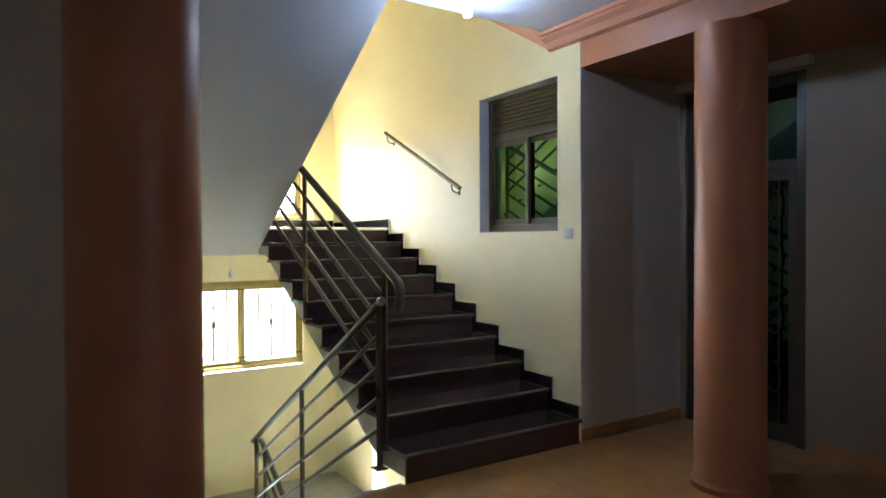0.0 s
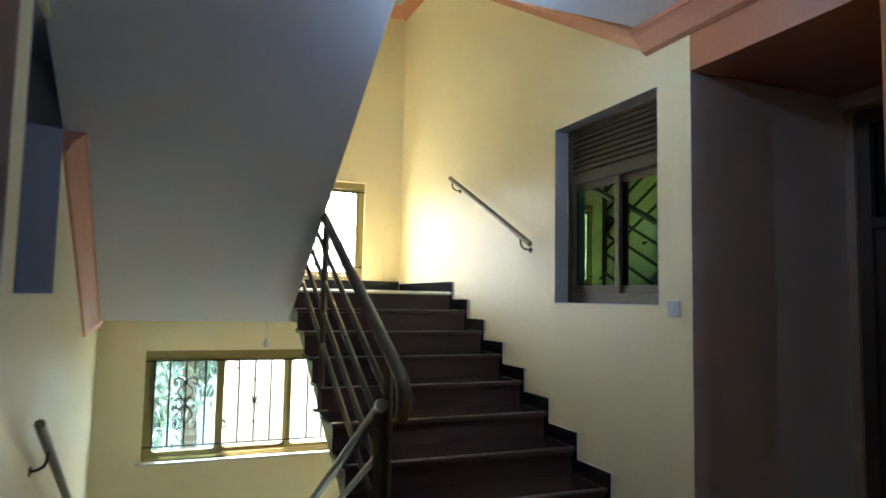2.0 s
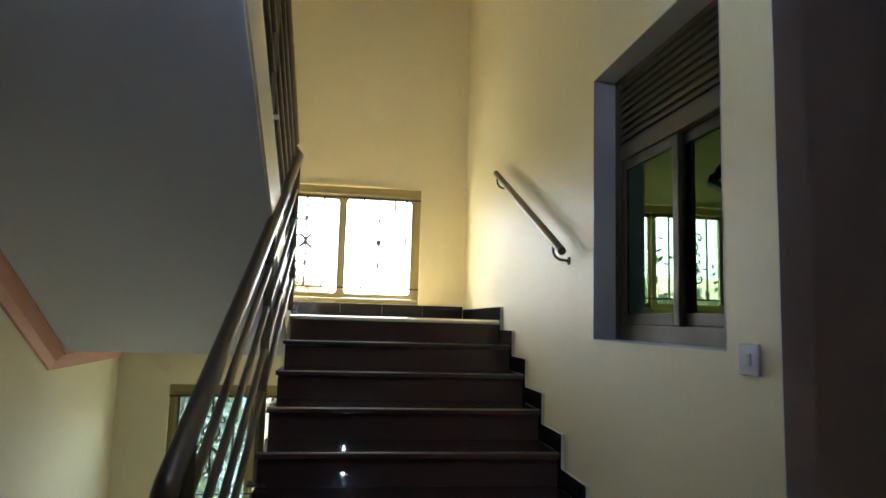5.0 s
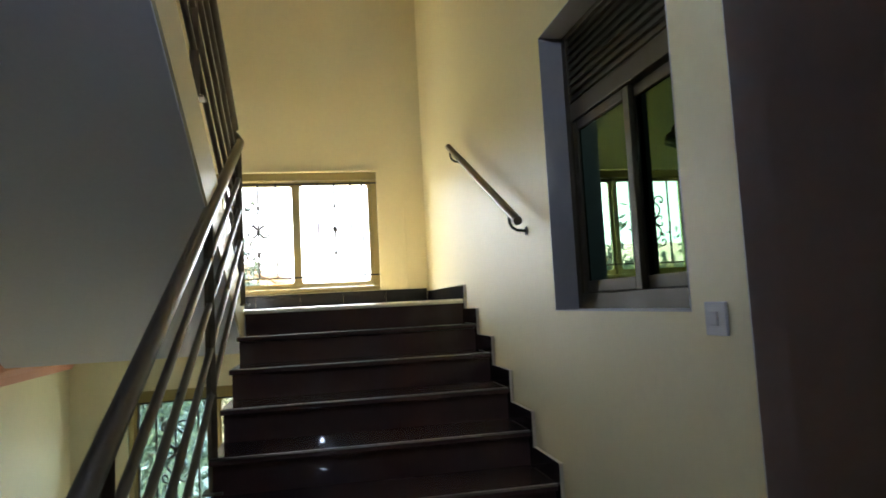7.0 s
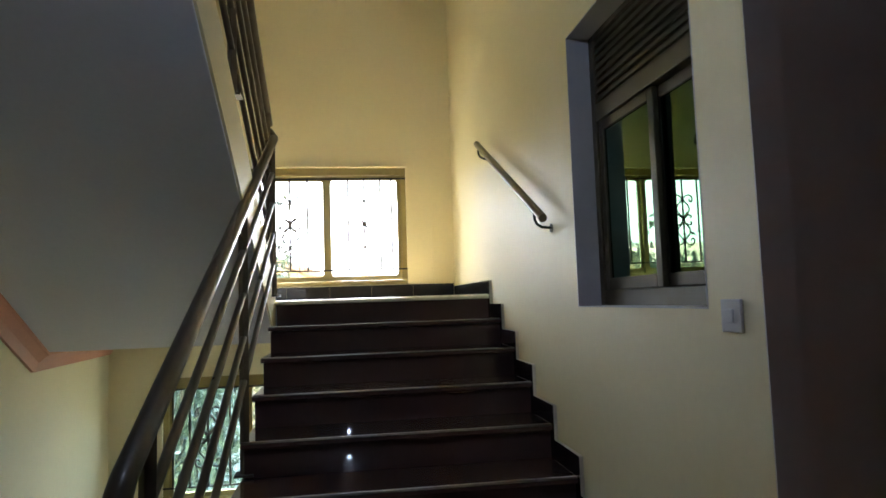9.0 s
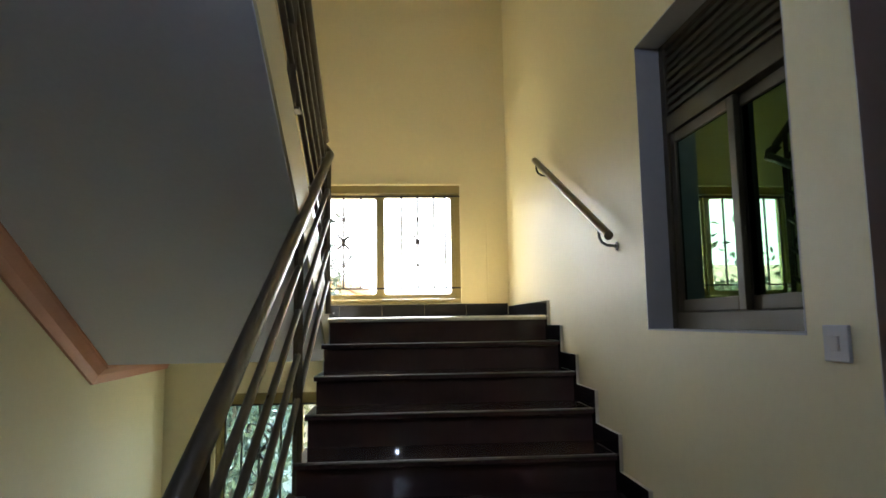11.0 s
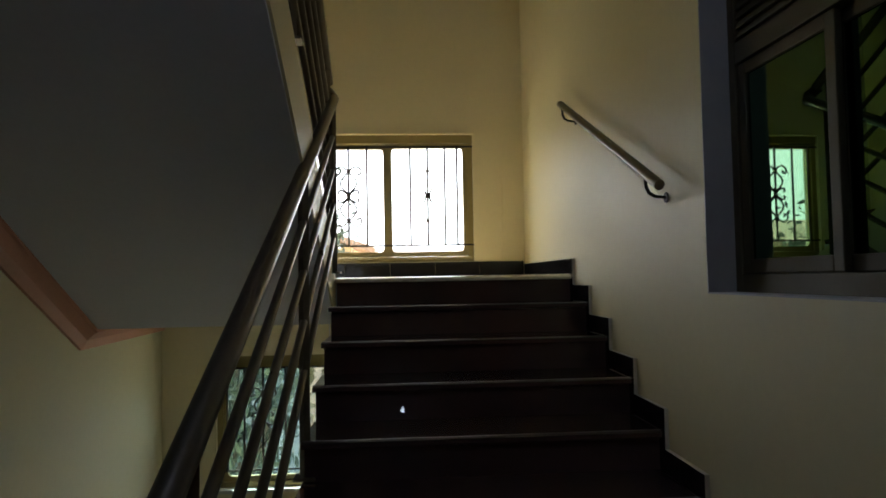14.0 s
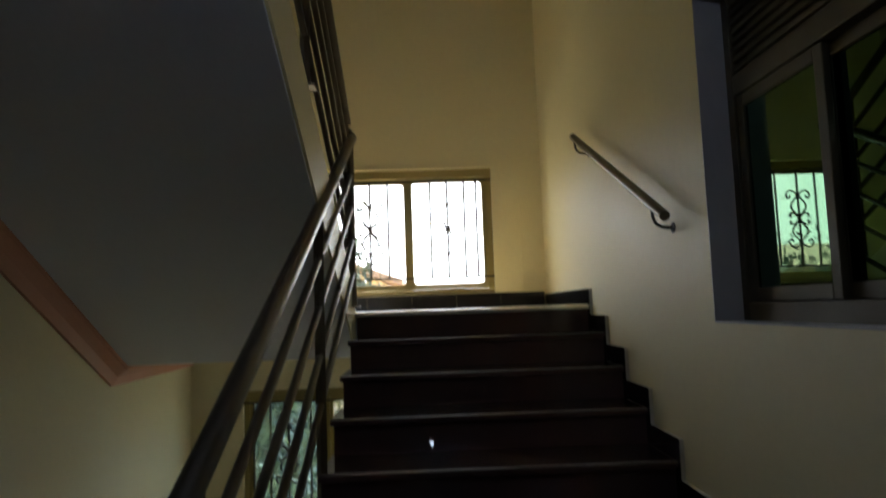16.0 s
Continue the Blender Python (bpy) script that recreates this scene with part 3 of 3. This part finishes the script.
def sliding_window(name, y_in, z0, z1, label, tints, fancy, joints):
    """Three sliding sashes in a gold frame, with an iron grille outside the glass."""
    x0, x1 = WIN_X
    ob = thing(name, ((x0 + x1) / 2, y_in + 0.1, z0), label, "window", kind="structure")
    ya, yb = y_in + 0.035, y_in + 0.125
    fr = [box(x0, x1, ya - 0.012, yb, z1 - 0.075, z1), box(x0, x1, ya, yb, z0, z0 + 0.045), box(x0, x0 + 0.05, ya, yb, z0 + 0.045, z1 - 0.075), box(x1 - 0.05, x1, ya, yb, z0 + 0.045, z1 - 0.075)]
    got = [part("frame", fr, ALU, bevel=0.004)]
    cuts = (x0 + 0.05, *joints, x1 - 0.05)
    for k in range(3):
        a, b = cuts[k], cuts[k + 1]
        yy = ya + (0.012 if k != 1 else 0.048)
        zz0, zz1 = z0 + 0.047, z1 - 0.077
        st = 0.038
        sash = [box(a - 0.012, a + st, yy, yy + 0.03, zz0, zz1), box(b - st, b + 0.012, yy, yy + 0.03, zz0, zz1), box(a + st, b - st, yy, yy + 0.03, zz0, zz0 + 0.045), box(a + st, b - st, yy, yy + 0.03, zz1 - 0.04, zz1)]
        c = 0.032
        for xs, sx in ((a + st, 1), (b - st, -1)):
            for zs, sz in ((zz0 + 0.045, 1), (zz1 - 0.04, -1)):
                sash.append(prism([(xs, zs), (xs + sx * c, zs), (xs + sx * c * 0.3, zs + sz * c * 0.3), (xs, zs + sz * c)], yy + 0.002, yy + 0.010, "y"))
        got.append(part("sash", sash, ALU))
        pane = part("pane", [box(a + st, b - st, yy + 0.012, yy + 0.016, zz0 + 0.045, zz1 - 0.04)], tints[k])
        got.append(pane)
    yg = y_in + 0.018
    iron = [box(x0, x1, yg - 0.003, yg + 0.003, z1 - 0.115, z1 - 0.10), box(x0, x1, yg - 0.003, yg + 0.003, z0 + 0.14, z0 + 0.155)]
    for k in range(3):
        a, b = cuts[k], cuts[k + 1]
        for q in ((0.06, 0.27, 0.5, 0.78), (0.264, 0.5, 0.736), (0.284, 0.5, 0.716, 0.87))[k]:
            xx = a + (b - a) * q
            iron.append(tube([(xx, yg, z0 + 0.14), (xx, yg, z1 - 0.10)], 0.0105, 6))
        mid, zc = (a + b) / 2, (z0 + z1) / 2 + 0.02
        if fancy[k]:
            iron += scroll(mid, yg, zc, 0.115, 0.36)
        else:
            for sx in (-1, 1):
                iron.append(tube([(mid + sx * (0.068 - 0.052 * math.cos(q)), yg, zc + 0.075 * math.sin(q)) for q in [j * 0.25 - 1.0 for j in range(9)]], 0.0088, 6))
        iron += [ball((mid, yg, zc + d), 0.020, 6) for d in (-0.223, 0.0, 0.223)]
    got.append(part("grille", iron, IRON))
    under(ob, got)
    return ob


sliding_window("window_1", YF, *UP_Z, "gold aluminium sliding window with an iron grille", (CLEAR, CLEAR, CLEAR), (True, True, False), (1.62, 2.315))
sliding_window("window_2", YF, *LOW_Z, "gold aluminium sliding window with an iron grille", (TINTED, DIMMING, DIMMING), (True, False, False), (1.553, 2.272))
structure("window_trim", [box(WIN_X[0] - 0.02, WIN_X[1] + 0.02, YF - 0.022, YF - 0.001, UP_Z[1] + 0.001, UP_Z[1] + 0.018), box(WIN_X[1] + 0.001, WIN_X[1] + 0.018, YF - 0.012, YF - 0.001, UP_Z[0], UP_Z[1])], CREAM, "narrow cream plaster edge of the window opening", "trim")
structure("window_sill", [box(WIN_X[0] - 0.05, WIN_X[1] + 0.03, YF - 0.05, YF + 0.034, LOW_Z[0] - 0.03, LOW_Z[0] - 0.001)], TILE_EDGE, "pale window sill catching the daylight", "sill", 0.004)


def shutter_window(name, x_front, s, recess, label, turn=0.0):
    """A window in a recess: louvres above, two sliding sashes of green mirror glass below. s: the way in which it lies behind the wall's face."""
    y0, y1 = IN_Y
    z0, z1 = IN_Z
    xa = x_front + s * recess
    X = lambda a, b: (min(xa + s * a, xa + s * b), max(xa + s * a, xa + s * b))
    ob = thing(name, (xa, (y0 + y1) / 2, z0), label, "window", kind="structure")
    fr = [box(*X(0, 0.07), y0, y0 + 0.035, z0, z1), box(*X(0, 0.07), y1 - 0.045, y1, z0, z1), box(*X(0, 0.07), y0 + 0.035, y1 - 0.045, z0, z0 + 0.07), box(*X(0, 0.07), y0 + 0.035, y1 - 0.045, z1 - 0.03, z1), box(*X(0, 0.07), y0 + 0.035, y1 - 0.045, 2.45, 2.53)]
    got = [part("frame", fr, OLIVE, bevel=0.004)]
    z = 2.545
    while z < z1 - 0.05:
        got.append(part("louvre", [prism([(xa + s * 0.006, z), (xa + s * 0.016, z), (xa + s * 0.028, z + 0.029), (xa + s * 0.018, z + 0.029)], y0 + 0.035, y1 - 0.045, "y")], OLIVE))
        z += 0.036
    ym = 3.85
    for a, b, d in ((y0 + 0.036, ym + 0.025, 0.038), (ym - 0.03, y1 - 0.046, 0.010)):
        w = 0.045
        za, zb = z0 + 0.072, 2.448
        got.append(part("sash", [box(*X(d, d + 0.024), a, a + w, za, zb), box(*X(d, d + 0.024), b - w, b, za, zb), box(*X(d, d + 0.024), a + w, b - w, za, za + 0.05), box(*X(d, d + 0.024), a + w, b - w, zb - 0.045, zb)], OLIVE, bevel=0.004))
        got.append(part("pane", [box(*X(d + 0.010, d + 0.014), a + w, b - w, za + 0.05, zb - 0.045)], MIRROR_GREEN))
    got.append(part("back_board", [box(*X(0.075, 0.095), y0, y1, z0, z1)], DARKWOOD))
    under(ob, got)
    ob.rotation_euler[2] = radians(turn)
    return ob


shutter_window("window_3", XR, 1, 0.115, "recessed bronze window with louvres over green reflective glass", 1.0)
shutter_window("window_4", 0.475, -1, 0.17, "recessed bronze window with louvres over green reflective glass")

def reveal(name, x0, x1, paint, label):
    """Off-white plaster lining of a window recess."""
    y0, y1 = IN_Y
    z0, z1 = IN_Z
    structure(name, [box(x0, x1, y1 - 0.004, y1, z0, z1), box(x0, x1, y0, y0 + 0.004, z0, z1), box(x0, x1, y0 + 0.004, y1 - 0.004, z1 - 0.004, z1), box(x0, x1, y0 + 0.004, y1 - 0.004, z0, z0 + 0.004)], paint, label, "reveal")


reveal("reveal_right", XR - 0.002, XR + 0.16, REVEAL, "grey-lilac painted reveal of the recessed window")
reveal("reveal_left", 0.306, 0.474, REVEAL_BLUE_LIT, "painted reveal of the recessed window with bluish light in its colour")
structure("cable_cover", [box(3.335, 3.349, YF - 0.006, YF - 0.0005, 1.83, 2.62)], CREAM, "thin painted cable cover on the end wall", "trim", 0.002)

# ---------------------------------------------------------------- columns
def column(x, y):
    ob = thing("column", (x, y, 0), "round terracotta painted column on a low plinth ring", "column", "columns of the lobby", "structure")
    prof = [(0.235, 0.0), (0.235, 0.035), (0.218, 0.05), (0.211, 0.07), (0.210, 2.858)]
    under(ob, [part("shaft", [lathe(prof, x, y, 48)], ORANGE, smooth=True)])


column(3.675, 1.89)
column(0.29, 1.85)

# ---------------------------------------------------------------- glazed iron door
door = thing("door_1", (XE + 0.05, 2.5, 0), "dark framed glass door with wrought iron scrolls", "door", kind="structure")
# back_board: unseen, added to stop sky light leaking in under the leaf
dp = [part("back_board", [box(XE + 0.13, XE + 0.2, 1.9, 3.05, -0.1, 2.9)], DARKWOOD), part("frame", [box(XE + 0.02, XE + 0.12, 1.98, 2.06, 0, 2.78), box(XE + 0.02, XE + 0.12, 2.92, 3.0, 0, 2.78), box(XE + 0.02, XE + 0.12, 2.06, 2.92, 2.70, 2.78), box(XE + 0.02, XE + 0.12, 2.06, 2.92, 2.08, 2.14)], DARKWOOD, bevel=0.005),
      part("leaf", [box(XE + 0.04, XE + 0.08, 2.062, 2.13, 0.01, 2.078), box(XE + 0.04, XE + 0.08, 2.85, 2.918, 0.01, 2.078), box(XE + 0.04, XE + 0.08, 2.13, 2.85, 0.01, 0.14), box(XE + 0.04, XE + 0.08, 2.13, 2.85, 1.99, 2.078)], DARKWOOD, bevel=0.004),
      part("pane", [box(XE + 0.058, XE + 0.062, 2.13, 2.85, 0.14, 1.99)], DARK_GLASS),
      part("fanlight", [box(XE + 0.058, XE + 0.062, 2.06, 2.92, 2.14, 2.70)], DARK_GLASS)]
iron = []
for yy in (2.2, 2.33, 2.49, 2.65, 2.78):
    iron.append(tube([(XE + 0.035, yy, 0.14), (XE + 0.035, yy, 1.99)], 0.007, 6))
for zz in (0.5, 0.95, 1.4, 1.8):
    for sy in (-1, 1):
        for c in (2.265, 2.57):
            iron.append(tube([(XE + 0.034, c + sy * (0.03 + 0.05 * math.sin(q)), zz + 0.12 * math.cos(q)) for q in [j * 0.4 for j in range(11)]], 0.006, 6))
dp.append(part("ironwork", iron, IRON))
under(door, dp)

# ---------------------------------------------------------------- small fittings
sw = thing("light_switch", (XR, 3.19, 1.6), "white square plastic light switch on the wall", "switch")
under(sw, [part("plate", [box(XR - 0.011, XR - 0.0005, 3.143, 3.233, 1.556, 1.644)], PLASTIC, bevel=0.003), part("rocker", [box(XR - 0.017, XR - 0.011, 3.172, 3.204, 1.582, 1.618)], PLASTIC, bevel=0.002)])


def lamp(x, y, z_top, lit, label, glass=None):
    ob = thing("light_bulb", (x, y, z_top), label, "bulb")
    got = [part("rose", [lathe([(0.045, z_top - 0.022), (0.048, z_top - 0.006), (0.048, z_top - 0.0005)], x, y, 20)], PLASTIC, smooth=True)]
    if lit:
        got.append(part("holder", [lathe([(0.018, z_top - 0.10), (0.020, z_top - 0.07), (0.020, z_top - 0.022)], x, y, 16)], PLASTIC, smooth=True))
        got.append(part("globe", [lathe([(0.008, z_top - 0.185), (0.024, z_top - 0.175), (0.030, z_top - 0.155), (0.026, z_top - 0.125), (0.016, z_top - 0.101)], x, y, 16)], glass, smooth=True))
    else:
        got.append(part("cord", [tube([(x, y, z_top - 0.02), (x, y, z_top - 0.19)], 0.004, 6)], PLASTIC))
        got.append(part("globe", [lathe([(0.006, z_top - 0.275), (0.022, z_top - 0.262), (0.028, z_top - 0.24), (0.020, z_top - 0.21), (0.014, z_top - 0.188)], x, y, 16)], PLASTIC, smooth=True))
    under(ob, got)


lamp(2.43, 2.96, ZC, True, "bare lit cool white bulb on a ceiling rose", BULB)
lamp(2.42, -5.10, ZC, True, "bare dim lit white bulb on a ceiling rose", DIM_BULB)
lamp(1.893, 6.9, 1.405, False, "small unlit white bulb hanging on a cord")

# ---------------------------------------------------------------- outside
structure("ground", [box(-400, 400, 8.2, 800, -2.4, -2.2)], SOIL, "pale dry earth yard outside the windows", "ground")
house = thing("neighbour_house", (-1.8, 24, -2.2), "ochre house with a red tiled roof across the yard", "house")
hp = [part("wall", pierced(-4.6, 1.0, 21, 21.3, -2.2, 2.6, [(-3.8, -2.6, 0, 1.5), (-1.0, 0.2, 0, 1.5)], "x") + [box(-4.6, -4.3, 21.3, 27, -2.2, 2.6), box(0.7, 1.0, 21.3, 27, -2.2, 2.6), box(-4.6, 1.0, 27, 27.3, -2.2, 2.6), prism([(-4.6, 2.6), (-1.8, 3.6), (1.0, 2.6)], 21.0, 21.3, "y")], OCHRE),
      part("roof", [prism([(1.7, 2.4), (-1.8, 3.65), (-5.3, 2.4), (-5.3, 2.57), (-1.8, 3.85), (1.7, 2.57)], 20.3, 27.9, "y")], ROOF),
      *[part("window", [box(a, a + 1.2, 21.1, 21.2, 0, 1.5)], DARKWOOD) for a in (-3.8, -1.0)]]
under(house, hp)
shed = thing("far_house", (-16, 36, -2.2), "long low ochre house with a shallow roof", "house")
under(shed, [part("wall", pierced(-24, -8, 36, 36.3, -2.2, 3.2, [(-22, -20.5, 0.2, 1.8), (-17, -15.5, 0.2, 1.8), (-12, -10.5, 0.2, 1.8)], "x") + [box(-24, -8, 41.7, 42, -2.2, 3.2), box(-24, -23.7, 36.3, 41.7, -2.2, 3.2), box(-8.3, -8, 36.3, 41.7, -2.2, 3.2)], OCHRE),
             part("roof", [prism([(35.2, 3.1), (39, 4.6), (42.8, 3.1), (42.8, 3.3), (39, 4.8), (35.2, 3.3)], -25, -7, "x")], ROOF)])
structure("backdrop", [box(-220, 220, 120, 120.5, -2.2, 75)], HAZE, "pale hazy sky behind the far houses", "backdrop")
structure("boundary_wall", [box(-14, 14, 15.4, 15.6, -2.2, 0.75), box(-14, 14, 15.35, 15.65, 0.75, 0.85)], PALE_RENDER, "pale plastered garden wall round the yard", "wall")


def tree(x, y, z0, height, spread, leaves, label, seed):
    rnd = random.Random(seed)
    ob = thing("tree" if height > 3 else "shrub", (x, y, z0), label, "tree" if height > 3 else "shrub")
    limbs = [tube([(x, y, z0), (x + 0.05, y, z0 + height * 0.25), (x - 0.05, y + 0.05, z0 + height * 0.55)], 0.03 * height, 8)]
    heads = []
    for k in range(9):
        a, q = k * 2.4 + rnd.random(), 0.35 + 0.6 * rnd.random()
        tip = (x + math.cos(a) * spread * q, y + math.sin(a) * spread * q, z0 + height * (0.55 + 0.4 * rnd.random()))
        limbs.append(tube([(x, y, z0 + height * (0.2 + 0.3 * rnd.random())), tuple((p + c) / 2 + 0.1 for p, c in zip(tip, (x, y, z0 + height * 0.5))), tip], 0.009 * height, 6))
        heads.append(tip)
    v, f = [], []
    for k in range(leaves):
        h = heads[rnd.randrange(len(heads))]
        c = Vector((h[0] + rnd.gauss(0, spread * 0.28), h[1] + rnd.gauss(0, spread * 0.28), h[2] + rnd.gauss(0, height * 0.13)))
        e = Euler((rnd.random() * 6, rnd.random() * 6, rnd.random() * 6)).to_matrix()
        L = 0.05 + 0.06 * rnd.random()
        n = len(v)
        v += [tuple(c + e @ Vector(p)) for p in ((-L, 0, 0), (0, -L * 0.4, 0.01), (L, 0, 0), (0, L * 0.4, 0.01))]
        f.append((n, n + 1, n + 2, n + 3))
    crown = tagged(part("crown", [(v, f)], LEAF), kind="stuff")
    under(ob, [part("trunk", limbs, BARK, smooth=True), crown])


tree(-0.2, 12.2, -2.2, 4.1, 1.1, 3000, "leafy green tree standing in the yard", 3)
tree(-1.4, 11.0, -2.2, 3.5, 1.0, 2400, "leafy green tree standing in the yard", 4)
tree(-2.6, 13.5, -2.2, 4.3, 1.3, 2600, "leafy green tree standing in the yard", 5)
tree(0.3, 10.2, -2.2, 2.7, 0.8, 1600, "low green shrub near the wall", 6)
tree(1.35, 13.6, -2.2, 4.7, 0.55, 1500, "slim leafy green tree in the yard", 8)
